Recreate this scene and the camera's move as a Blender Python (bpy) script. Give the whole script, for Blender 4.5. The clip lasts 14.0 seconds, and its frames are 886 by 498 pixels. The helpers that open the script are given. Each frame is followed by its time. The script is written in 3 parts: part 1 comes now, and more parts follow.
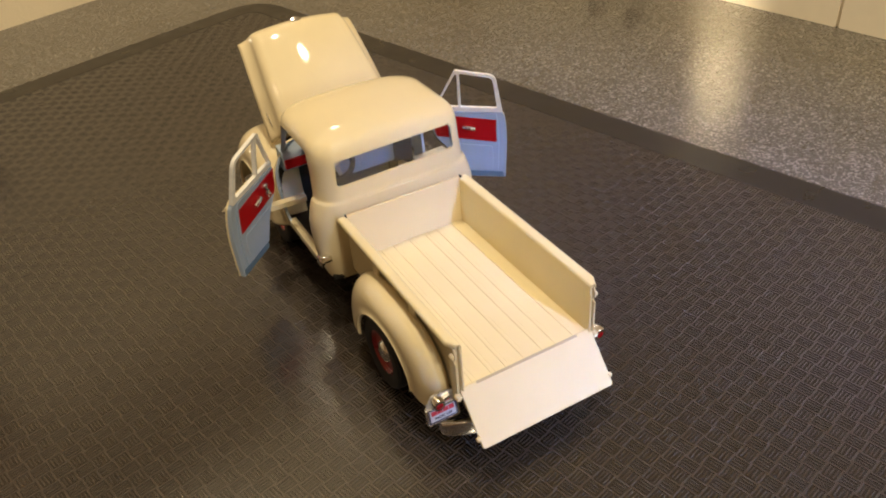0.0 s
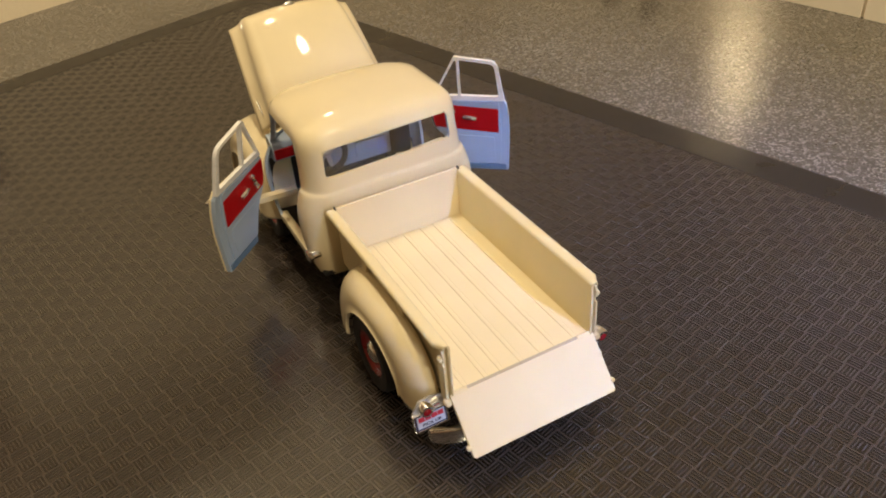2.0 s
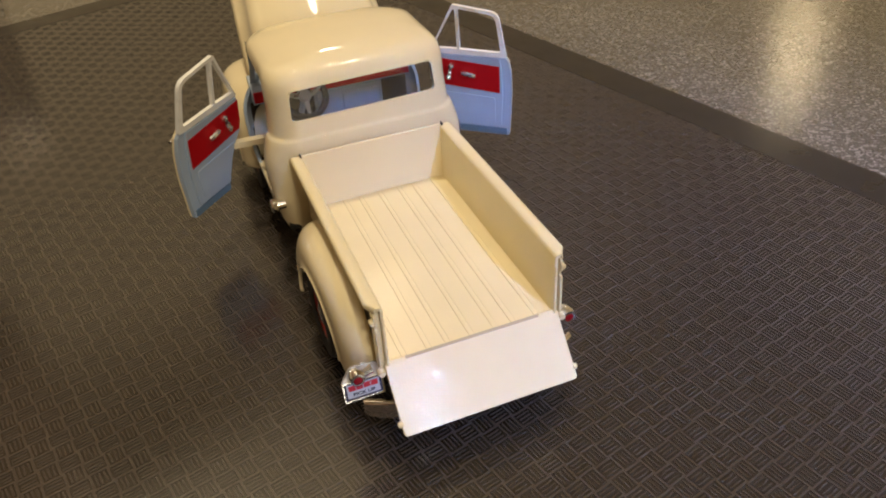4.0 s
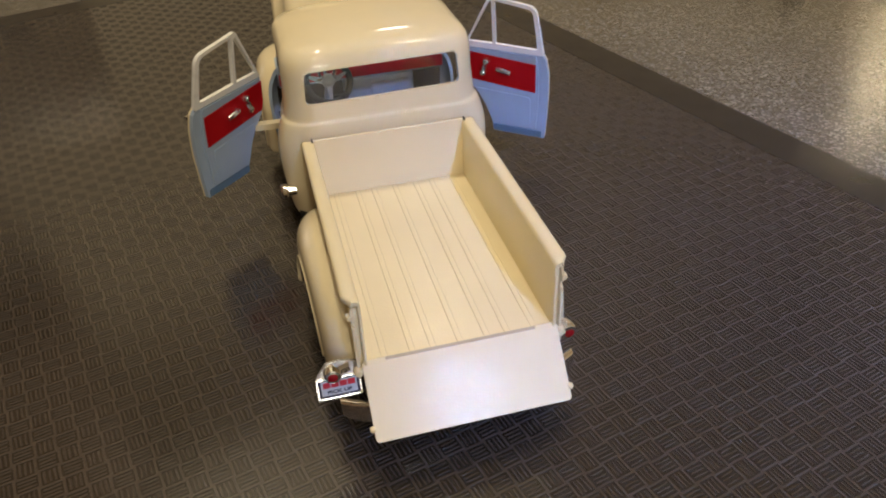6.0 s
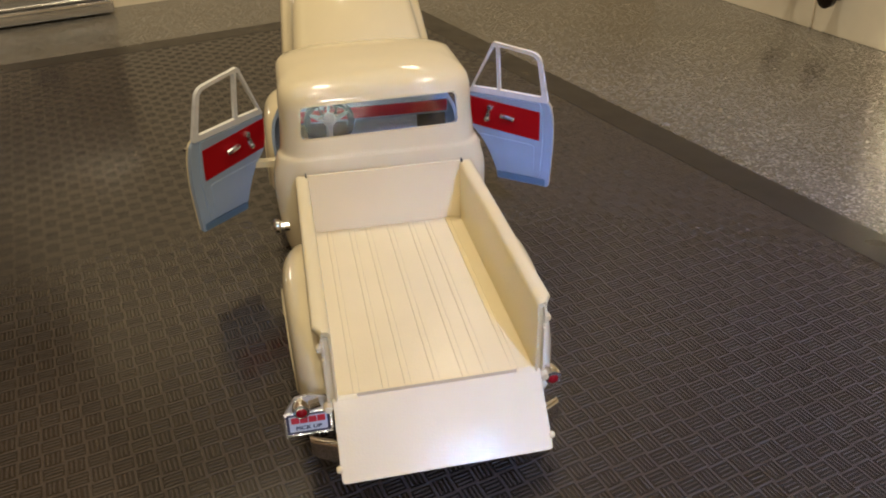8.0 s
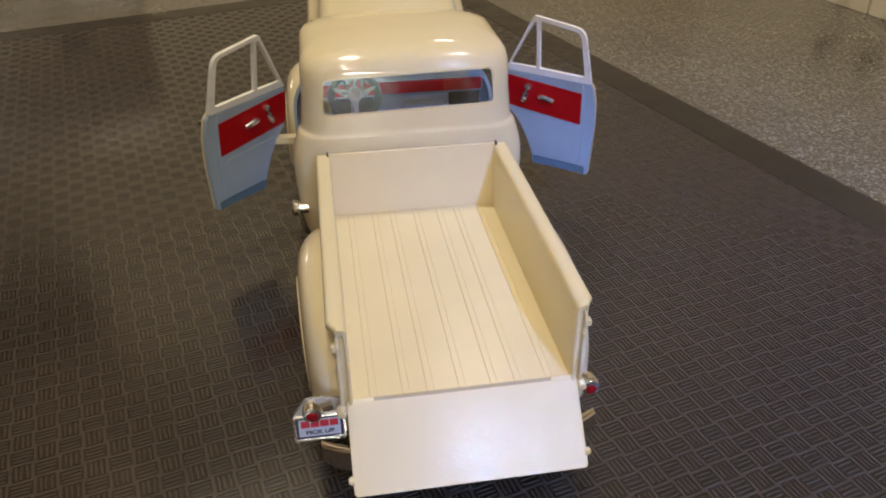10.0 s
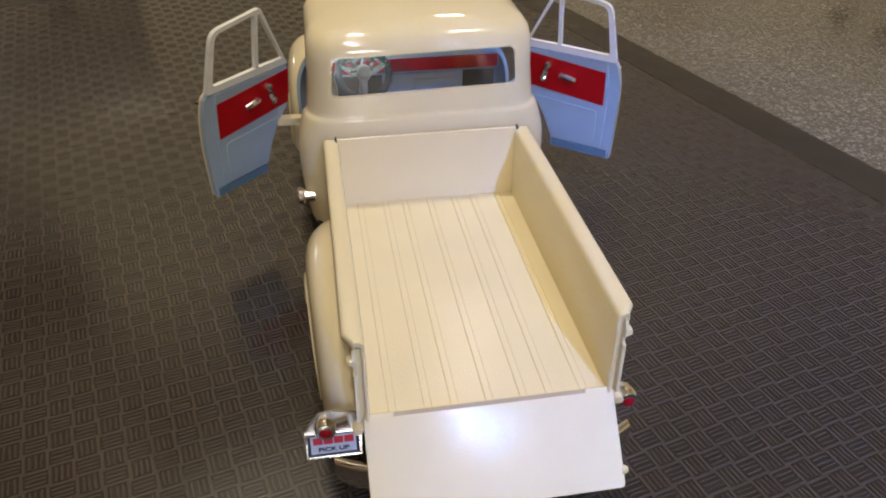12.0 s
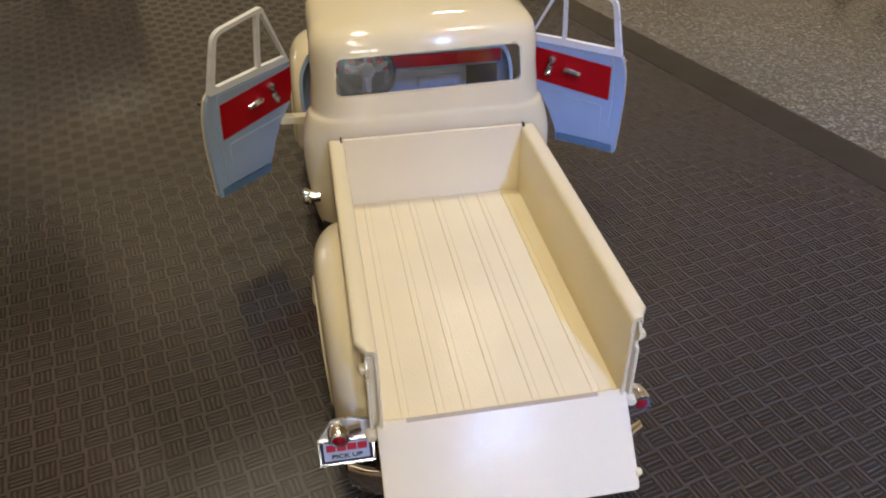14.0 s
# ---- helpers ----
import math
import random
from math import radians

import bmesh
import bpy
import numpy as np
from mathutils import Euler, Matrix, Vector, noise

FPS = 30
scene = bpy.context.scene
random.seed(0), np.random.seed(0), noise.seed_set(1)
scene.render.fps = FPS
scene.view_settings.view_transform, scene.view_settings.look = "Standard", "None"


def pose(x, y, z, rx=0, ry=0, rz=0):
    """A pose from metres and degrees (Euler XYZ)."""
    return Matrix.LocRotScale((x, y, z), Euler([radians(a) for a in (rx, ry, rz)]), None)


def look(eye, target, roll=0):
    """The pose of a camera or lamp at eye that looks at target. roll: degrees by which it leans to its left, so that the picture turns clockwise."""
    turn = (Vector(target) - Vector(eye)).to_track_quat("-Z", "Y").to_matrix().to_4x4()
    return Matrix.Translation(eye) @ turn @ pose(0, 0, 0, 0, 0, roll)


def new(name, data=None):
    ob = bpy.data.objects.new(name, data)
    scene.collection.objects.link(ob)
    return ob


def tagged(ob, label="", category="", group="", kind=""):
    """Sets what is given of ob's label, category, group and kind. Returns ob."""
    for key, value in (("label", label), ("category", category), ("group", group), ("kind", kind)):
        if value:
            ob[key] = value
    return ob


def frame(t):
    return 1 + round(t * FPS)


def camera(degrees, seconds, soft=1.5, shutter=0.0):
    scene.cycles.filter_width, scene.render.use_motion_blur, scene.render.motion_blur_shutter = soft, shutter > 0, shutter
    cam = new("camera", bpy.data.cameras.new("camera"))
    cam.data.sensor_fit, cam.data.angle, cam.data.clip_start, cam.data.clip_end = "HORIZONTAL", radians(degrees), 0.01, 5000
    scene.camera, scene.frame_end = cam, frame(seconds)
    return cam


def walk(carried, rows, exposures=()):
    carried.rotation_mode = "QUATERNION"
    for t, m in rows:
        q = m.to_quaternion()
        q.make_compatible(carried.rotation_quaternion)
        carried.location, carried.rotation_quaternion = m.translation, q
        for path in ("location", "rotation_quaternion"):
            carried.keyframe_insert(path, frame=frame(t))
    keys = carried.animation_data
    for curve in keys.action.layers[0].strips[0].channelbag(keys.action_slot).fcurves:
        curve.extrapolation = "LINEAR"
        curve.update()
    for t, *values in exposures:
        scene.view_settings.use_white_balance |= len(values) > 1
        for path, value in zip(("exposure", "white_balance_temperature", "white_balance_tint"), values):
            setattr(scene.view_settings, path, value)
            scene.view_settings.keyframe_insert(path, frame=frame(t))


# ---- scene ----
cam = camera(58.78, 14.0, soft=1.9)
# seconds, eye, target, roll
PATH = [
    (0, (-0.15032, -0.21757, 0.29686), (-0.02166, 0.03496, 0.09149), -4.593),
    (0.5, (-0.14851, -0.21772, 0.29533), (-0.01975, 0.03470, 0.08989), -4.785),
    (1, (-0.14824, -0.21802, 0.29499), (-0.02044, 0.03539, 0.09018), -4.995),
    (1.5, (-0.14048, -0.21349, 0.28950), (-0.01512, 0.04135, 0.08493), -5.170),
    (2, (-0.13180, -0.20705, 0.27987), (-0.01019, 0.04941, 0.07508), -5.108),
    (2.5, (-0.12292, -0.20389, 0.27264), (-0.00644, 0.05482, 0.06768), -4.918),
    (3, (-0.10827, -0.20698, 0.26407), (0.00196, 0.05345, 0.05786), -4.495),
    (5.5, (-0.06095, -0.20449, 0.23476), (0.01071, 0.06672, 0.02545), -2.618),
    (6, (-0.05386, -0.20294, 0.23227), (0.01228, 0.07418, 0.02897), -2.459),
    (6.5, (-0.04983, -0.20689, 0.22926), (0.01235, 0.07922, 0.03749), -2.449),
    (7, (-0.04484, -0.21145, 0.22561), (0.01357, 0.08047, 0.04158), -2.381),
    (7.5, (-0.04146, -0.21000, 0.21945), (0.01650, 0.08434, 0.03916), -1.809),
    (8, (-0.03760, -0.20540, 0.21744), (0.02039, 0.09027, 0.03935), -1.324),
    (10.5, (-0.03501, -0.17795, 0.20488), (0.00995, 0.11473, 0.01830), -0.314),
    (11, (-0.03575, -0.17513, 0.20414), (0.00881, 0.11681, 0.01628), -0.316),
    (11.5, (-0.03840, -0.16401, 0.20395), (0.00779, 0.12468, 0.01153), -0.140),
    (12, (-0.04029, -0.15583, 0.20236), (0.00798, 0.12983, 0.00598), 0.114),
    (12.5, (-0.04120, -0.15096, 0.20284), (0.00707, 0.13180, 0.00229), 0.130),
    (13, (-0.04259, -0.15314, 0.20544), (0.00720, 0.13001, 0.00582), 0.074),
    (13.5, (-0.04326, -0.15257, 0.20619), (0.00562, 0.12963, 0.00500), -0.342),
    (14, (-0.04296, -0.15081, 0.20603), (0.00536, 0.13106, 0.00426), -0.621),
]
EXPOSURES = [(0.0, 0.07, 5850, 10), (3.0, 0.0, 5830, 10), (5.5, -0.25, 5400, 10), (8.0, -0.25, 5450, 10), (10.5, -0.29, 5160, 10), (12.0, -0.22, 5060, 10), (14.0, -0.21, 5060, 10)]
walk(cam, [(t, look(eye, target, roll)) for t, eye, target, roll in PATH], EXPOSURES)


# ---- light ----
def lamp_disc(name, eye, target, size, watts, colour, spread=180):
    data = bpy.data.lights.new(name, "AREA")
    data.shape, data.size, data.energy, data.color, data.spread = "DISK", size, watts, colour, radians(spread)
    ob = new(name, data)
    ob.matrix_world = look(eye, target)
    return ob


WARM = (1.0, 0.785, 0.48)
COOL = (0.31, 0.50, 1.0)
CEILING = 1.50
CANS = [(-0.75, 0.05, 1.3), (0.28, 0.02, 2.4), (0.0, 0.31, 8.8), (0.0, -1.45, 9.0), (-0.06, -0.85, 5.5)]
for cx, cy, watts in CANS:
    lamp_disc("downlight", (cx, cy, CEILING - 0.02), (cx, cy, 0), 0.09, watts, WARM)
lamp_disc("led_lamp", (0.36, -1.70, 1.235), (0.20, -0.02, 0.0), 0.025, 0.63, COOL, 16)
# Unseen low fill, added to brighten the upright back of the cab.
lamp_disc("low_fill_light", (0.05, -2.10, 0.72), (0.0, 0.12, 0.08), 0.28, 10.0, (1.0, 0.85, 0.62))

# Lamps added without fixtures: one for a bed glint, two washing the back wall.
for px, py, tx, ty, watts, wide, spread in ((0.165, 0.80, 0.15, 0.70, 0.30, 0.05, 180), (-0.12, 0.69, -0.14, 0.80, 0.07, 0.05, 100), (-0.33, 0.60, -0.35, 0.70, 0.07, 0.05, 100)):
    lamp_disc("added_spot", (px, py, 0.72), (tx, ty, 0), wide, watts, WARM, spread)
# Added spot that brightens the cabinet front, for its streak on the counter.
lamp_disc("added_spot", (0.420, 0.345, 0.30), (0.512, 0.367, 0.09), 0.03, 0.12, WARM, 22)

world = bpy.data.worlds.new("room_air")
world.use_nodes = True
scene.world = world
world.node_tree.nodes["Background"].inputs["Color"].default_value = (1.0, 0.86, 0.66, 1)
world.node_tree.nodes["Background"].inputs["Strength"].default_value = 0.05


# ---- materials ----
def material(name, colour, rough=0.5, metal=0.0, coat=0.0, grain=None, stain=None, bump=None, spec=0.5, clear=False):
    """A principled material. grain, stain: (size of the pattern per metre, strength) of lightness changes; bump: (per metre, depth in metres, detail); clear: the coat lies smooth over the bumps."""
    m = bpy.data.materials.new(name)
    m.use_nodes = True
    t = m.node_tree
    p = t.nodes["Principled BSDF"]
    p.inputs["Roughness"].default_value = rough
    p.inputs["Metallic"].default_value = metal
    p.inputs["Coat Weight"].default_value = coat
    p.inputs["Coat Roughness"].default_value = 0.035
    p.inputs["Specular IOR Level"].default_value = spec
    p.inputs["Base Color"].default_value = (*colour, 1)
    co = t.nodes.new("ShaderNodeTexCoord")
    last = None
    for spec_ in (stain, grain):
        if not spec_:
            continue
        n = t.nodes.new("ShaderNodeTexNoise")
        n.inputs["Scale"].default_value = spec_[0]
        n.inputs["Detail"].default_value = 5
        t.links.new(co.outputs["Object"], n.inputs["Vector"])
        r = t.nodes.new("ShaderNodeMapRange")
        r.inputs["From Min"].default_value, r.inputs["From Max"].default_value = 0.3, 0.7
        r.inputs["To Min"].default_value, r.inputs["To Max"].default_value = 1 - spec_[1], 1 + spec_[1] * 0.6
        t.links.new(n.outputs["Fac"], r.inputs["Value"])
        mix = t.nodes.new("ShaderNodeMix")
        mix.data_type, mix.blend_type = "RGBA", "MULTIPLY"
        mix.inputs["Factor"].default_value = 1
        if last:
            t.links.new(last, mix.inputs["A"])
        else:
            mix.inputs["A"].default_value = (*colour, 1)
        t.links.new(r.outputs["Result"], mix.inputs["B"])
        last = mix.outputs["Result"]
        if spec_ is stain:
            rr = t.nodes.new("ShaderNodeMapRange")
            rr.inputs["From Min"].default_value, rr.inputs["From Max"].default_value = 0.3, 0.7
            rr.inputs["To Min"].default_value, rr.inputs["To Max"].default_value = max(rough * 0.8, 0.02), min(rough * 1.25, 1)
            t.links.new(n.outputs["Fac"], rr.inputs["Value"])
            t.links.new(rr.outputs["Result"], p.inputs["Roughness"])
    if last:
        t.links.new(last, p.inputs["Base Color"])
    if bump:
        n = t.nodes.new("ShaderNodeTexNoise")
        n.inputs["Scale"].default_value, n.inputs["Detail"].default_value = bump[0], bump[2] if len(bump) > 2 else 3
        t.links.new(co.outputs["Object"], n.inputs["Vector"])
        b = t.nodes.new("ShaderNodeBump")
        b.inputs["Distance"].default_value, b.inputs["Strength"].default_value = bump[1], 1.0
        t.links.new(n.outputs["Fac"], b.inputs["Height"])
        t.links.new(b.outputs["Normal"], p.inputs["Normal"])
        if coat and not clear:
            t.links.new(b.outputs["Normal"], p.inputs["Coat Normal"])
    return m


CREAM = material("cream_enamel", (0.80, 0.685, 0.425), 0.50, coat=1.0, stain=(40, 0.03), bump=(300, 0.000012, 1), spec=0.2)
BED = material("cream_bed_paint", (0.80, 0.69, 0.42), 0.45, coat=0.75, stain=(30, 0.04), bump=(1300, 0.00006, 0.5), spec=0.12)
GATE = material("cream_tailgate_paint", (0.79, 0.68, 0.435), 0.40, coat=0.25, stain=(30, 0.04), bump=(1300, 0.00004, 0.8), spec=0.1)
SILVER = material("satin_silver", (0.55, 0.54, 0.52), 0.30, metal=0.8, stain=(100, 0.05))
BLUE = material("light_blue_paint", (0.36, 0.435, 0.54), 0.42, coat=0.2, stain=(60, 0.06), bump=(900, 0.00003))
RED = material("red_vinyl", (0.40, 0.001, 0.004), 0.5, stain=(90, 0.12), bump=(1400, 0.00004), spec=0.25)
CHROME = material("chrome", (0.90, 0.89, 0.87), 0.10, metal=1.0, stain=(200, 0.06), bump=(400, 0.00006))
ALLOY = material("polished_steel", (0.90, 0.88, 0.84), 0.12, metal=0.9, stain=(20, 0.06))
RUBBER = material("tyre_rubber", (0.018, 0.017, 0.016), 0.65, grain=(800, 0.2))
DARK = material("black_plastic", (0.010, 0.010, 0.011), 0.5, stain=(80, 0.2))
# Underbody paint, also used as painted shade low inside the cab.
CHASSIS_AND_SHADE = material("dark_chassis_and_shade_paint", (0.02, 0.019, 0.018), 0.55, stain=(60, 0.2))
RED_RIM = material("red_wheel_enamel", (0.26, 0.008, 0.008), 0.3, coat=0.5, stain=(80, 0.08))
FRAME = material("pale_silver_paint", (0.88, 0.865, 0.81), 0.3, coat=0.5, stain=(80, 0.05))
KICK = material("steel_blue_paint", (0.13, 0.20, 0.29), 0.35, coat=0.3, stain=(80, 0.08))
LENS = material("red_lens", (0.24, 0.001, 0.008), 0.18, coat=0.4, stain=(300, 0.1))
PLATE_WHITE = material("plate_white", (0.52, 0.56, 0.64), 0.3, stain=(150, 0.08))
PLATE_INK = material("plate_dark_ink", (0.02, 0.02, 0.06), 0.4, stain=(200, 0.1))
PLATE_RED = material("plate_red_ink", (0.50, 0.02, 0.04), 0.4, stain=(200, 0.1))
WALL = material("cream_wall_paint", (0.84, 0.73, 0.52), 0.55, stain=(6, 0.03), grain=(120, 0.02), bump=(300, 0.0002))
CABINET = material("cream_cabinet_paint", (0.90, 0.82, 0.65), 0.4, coat=0.1, stain=(5, 0.03), grain=(80, 0.02), bump=(150, 0.0001))
CEIL = material("ceiling_paint", (0.80, 0.74, 0.62), 0.9, stain=(3, 0.03), bump=(200, 0.0003))
FLOOR = material("dark_wood_floor", (0.16, 0.09, 0.05), 0.35, stain=(2, 0.25), grain=(40, 0.2))
SEAM = material("grey_seam", (0.44, 0.38, 0.29), 0.5, stain=(60, 0.1))
WOOD = material("brown_wood", (0.36, 0.24, 0.14), 0.4, stain=(8, 0.3), grain=(90, 0.25))
KNOB = material("dark_bronze", (0.03, 0.02, 0.015), 0.35, metal=0.7, stain=(60, 0.2))
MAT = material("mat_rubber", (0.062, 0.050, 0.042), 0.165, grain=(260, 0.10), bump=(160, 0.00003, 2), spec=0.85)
# Groove floor coloured darker than the ribs, standing in for shade between them.
MAT_GROOVE_SHADE = material("mat_groove_shade", (0.023, 0.018, 0.0145), 0.18, grain=(300, 0.12), bump=(160, 0.00003, 2), spec=0.85)
# Rib sides darkened in colour, a shaded copy of the tops.
MAT_FLANK_SHADE = material("mat_rib_flank_shade", (0.030, 0.025, 0.021), 0.55, grain=(300, 0.12), spec=0.3)
MAT_EDGE = material("mat_edge_rubber", (0.028, 0.023, 0.018), 0.32, stain=(40, 0.08), grain=(700, 0.15), spec=0.28)


def laminate():
    """Speckled grey-brown countertop."""
    m = bpy.data.materials.new("speckled_laminate")
    m.use_nodes = True
    t = m.node_tree
    p = t.nodes["Principled BSDF"]
    co = t.nodes.new("ShaderNodeTexCoord")
    v = t.nodes.new("ShaderNodeTexVoronoi")
    v.inputs["Scale"].default_value = 620
    n = t.nodes.new("ShaderNodeTexNoise")
    n.inputs["Scale"].default_value, n.inputs["Detail"].default_value, n.inputs["Roughness"].default_value = 700, 2, 0.6
    big = t.nodes.new("ShaderNodeTexNoise")
    big.inputs["Scale"].default_value, big.inputs["Detail"].default_value = 12, 4
    for k in (v, n, big):
        t.links.new(co.outputs["Object"], k.inputs["Vector"])
    sep = t.nodes.new("ShaderNodeSeparateColor")
    t.links.new(v.outputs["Color"], sep.inputs["Color"])
    both = t.nodes.new("ShaderNodeMix")
    both.inputs["Factor"].default_value = 0.42
    t.links.new(n.outputs["Fac"], both.inputs["A"])
    t.links.new(sep.outputs["Red"], both.inputs["B"])
    r1 = t.nodes.new("ShaderNodeValToRGB")
    e = r1.color_ramp.elements
    e[0].position, e[0].color = 0.28, (0.060, 0.054, 0.046, 1)
    e[1].position, e[1].color = 0.74, (0.27, 0.25, 0.22, 1)
    mid = e.new(0.55)
    mid.color = (0.105, 0.094, 0.078, 1)
    t.links.new(both.outputs["Result"], r1.inputs["Fac"])
    r3 = t.nodes.new("ShaderNodeMapRange")
    r3.inputs["From Min"].default_value, r3.inputs["From Max"].default_value = 0.3, 0.7
    r3.inputs["To Min"].default_value, r3.inputs["To Max"].default_value = 0.85, 1.12
    t.links.new(big.outputs["Fac"], r3.inputs["Value"])
    last = r1.outputs["Color"]
    for k in (r3,):
        mix = t.nodes.new("ShaderNodeMix")
        mix.data_type, mix.blend_type = "RGBA", "MULTIPLY"
        mix.inputs["Factor"].default_value = 1
        t.links.new(last, mix.inputs["A"])
        t.links.new(k.outputs["Result"], mix.inputs["B"])
        last = mix.outputs["Result"]
    t.links.new(last, p.inputs["Base Color"])
    p.inputs["Roughness"].default_value = 0.22
    p.inputs["Specular IOR Level"].default_value = 1.0
    b = t.nodes.new("ShaderNodeBump")
    b.inputs["Distance"].default_value, b.inputs["Strength"].default_value = 0.00001, 1
    t.links.new(n.outputs["Fac"], b.inputs["Height"])
    t.links.new(b.outputs["Normal"], p.inputs["Normal"])
    return m


LAMINATE = laminate()


def clear_glass():
    m = bpy.data.materials.new("clear_glass")
    m.use_nodes = True
    p = m.node_tree.nodes["Principled BSDF"]
    p.inputs["Base Color"].default_value = (0.86, 0.88, 0.90, 1)
    p.inputs["Roughness"].default_value = 0.02
    p.inputs["Transmission Weight"].default_value = 1.0
    p.inputs["IOR"].default_value = 1.45
    return m


GLASS = clear_glass()


# ---- mesh helpers ----
def finish(name, bm, mat, smooth=35, bevel=0.0, segments=2):
    if bevel:
        bmesh.ops.remove_doubles(bm, verts=bm.verts, dist=1e-6)
        sharp = [e for e in bm.edges if len(e.link_faces) == 2 and e.calc_face_angle(0) > 0.5]
        bmesh.ops.bevel(bm, geom=sharp, offset=bevel, segments=segments, profile=0.5, affect="EDGES", clamp_overlap=True)
    bmesh.ops.recalc_face_normals(bm, faces=bm.faces)
    me = bpy.data.meshes.new(name)
    bm.to_mesh(me)
    bm.free()
    for k in (mat if isinstance(mat, (list, tuple)) else [mat]):
        me.materials.append(k)
    me.polygons.foreach_set("use_smooth", [True] * len(me.polygons))
    me.set_sharp_from_angle(angle=radians(smooth))
    return me


def part(name, bm, mat, parent, label="", smooth=35, bevel=0.0, segments=2, pose_=None, weighted=True):
    """Links a bmesh as one mesh object under a thing or a part."""
    ob = new(name, finish(name, bm, mat, smooth, bevel, segments))
    if parent is not None:
        ob.parent = parent
    if pose_ is not None:
        ob.matrix_basis = pose_
    if bevel and weighted:
        even = ob.modifiers.new("even_shading", "WEIGHTED_NORMAL")
        even.keep_sharp, even.weight = True, 100
    return tagged(ob, label=label)


def thing(name, label, category, at=None, group="", kind=""):
    ob = new(name)
    ob.empty_display_size = 0.01
    if at is not None:
        ob.matrix_basis = at
    return tagged(ob, label, category, group, kind)


def box(x0, x1, y0, y1, z0, z1, bm=None):
    bm = bm or bmesh.new()
    m = Matrix.Translation(((x0 + x1) / 2, (y0 + y1) / 2, (z0 + z1) / 2)) @ Matrix.Diagonal((x1 - x0, y1 - y0, z1 - z0, 1))
    bmesh.ops.create_cube(bm, size=1, matrix=m)
    return bm


def prism(poly, lo, hi, axis="y", bm=None):
    """A polygon of (a, b) pairs pushed along an axis: x: (y, z); y: (x, z); z: (x, y)."""
    bm = bm or bmesh.new()
    put = {"x": lambda a, b, c: (c, a, b), "y": lambda a, b, c: (a, c, b), "z": lambda a, b, c: (a, b, c)}[axis]
    low = [bm.verts.new(put(a, b, lo)) for a, b in poly]
    top = [bm.verts.new(put(a, b, hi)) for a, b in poly]
    bm.faces.new(low)
    bm.faces.new(top)
    for i in range(len(poly)):
        j = (i + 1) % len(poly)
        bm.faces.new((low[i], low[j], top[j], top[i]))
    bmesh.ops.recalc_face_normals(bm, faces=bm.faces)
    return bm


def loft(rings, closed=True, caps=True, bm=None):
    bm = bm or bmesh.new()
    rows = [[bm.verts.new(p) for p in r] for r in rings]
    for a, b in zip(rows, rows[1:]):
        n = len(a)
        for i in range(n if closed else n - 1):
            j = (i + 1) % n
            bm.faces.new((a[i], a[j], b[j], b[i]))
    if caps and closed:
        bm.faces.new(rows[0][::-1])
        bm.faces.new(rows[-1])
    return bm


def tube(points, r, sides=10, bm=None, flat=1.0):
    """A round bar along points."""
    points = [Vector(p) for p in points]
    rings = []
    for i, p in enumerate(points):
        d = (points[min(i + 1, len(points) - 1)] - points[max(i - 1, 0)]).normalized()
        up = Vector((0, 0, 1)) if abs(d.z) < 0.9 else Vector((0, 1, 0))
        s = d.cross(up).normalized()
        u = s.cross(d)
        rings.append([p + r * (math.cos(a) * s + flat * math.sin(a) * u) for a in (2 * math.pi * k / sides for k in range(sides))])
    return loft(rings, bm=bm)


def lathe(profile, sides=40, axis="x", at=(0, 0, 0), bm=None, caps=True):
    """A turned shape from (radius, along) pairs round an axis."""
    put = {"x": lambda c, s, r, h: (h, c * r, s * r), "y": lambda c, s, r, h: (c * r, h, s * r), "z": lambda c, s, r, h: (c * r, s * r, h)}[axis]
    rings = []
    for r, h in profile:
        rings.append([Vector(at) + Vector(put(math.cos(2 * math.pi * k / sides), math.sin(2 * math.pi * k / sides), max(r, 1e-6), h)) for k in range(sides)])
    return loft(rings, caps=caps, bm=bm)


def rounded(poly, r, steps=4):
    """A polygon with its corners rounded."""
    out = []
    n = len(poly)
    for i in range(n):
        p, a, b = Vector(poly[i]), Vector(poly[i - 1]), Vector(poly[(i + 1) % n])
        k = r[i] if isinstance(r, (list, tuple)) else r
        da, db = a - p, b - p
        ka, kb = min(k, da.length * 0.48), min(k, db.length * 0.48)
        s, e = p + da.normalized() * ka, p + db.normalized() * kb
        for q in range(steps + 1):
            f = q / steps
            out.append(tuple((1 - f) ** 2 * s + 2 * f * (1 - f) * p + f * f * e))
    return out


def carve(bm, cutters):
    """The bmesh less the cutters, as a new bmesh."""
    base = new("carved", bpy.data.meshes.new("carved"))
    bmesh.ops.recalc_face_normals(bm, faces=bm.faces)
    bm.to_mesh(base.data)
    bm.free()
    tools = []
    for c in cutters:
        o = new("cutter", bpy.data.meshes.new("cutter"))
        bmesh.ops.recalc_face_normals(c, faces=c.faces)
        c.to_mesh(o.data)
        c.free()
        mod = base.modifiers.new("cut", "BOOLEAN")
        mod.operation, mod.object, mod.solver = "DIFFERENCE", o, "EXACT"
        tools.append(o)
    bpy.context.view_layer.update()
    me = bpy.data.meshes.new_from_object(base.evaluated_get(bpy.context.evaluated_depsgraph_get()))
    out = bmesh.new()
    out.from_mesh(me)
    for o in (base, *tools):
        d = o.data
        bpy.data.objects.remove(o)
        bpy.data.meshes.remove(d)
    bpy.data.meshes.remove(me)
    return out


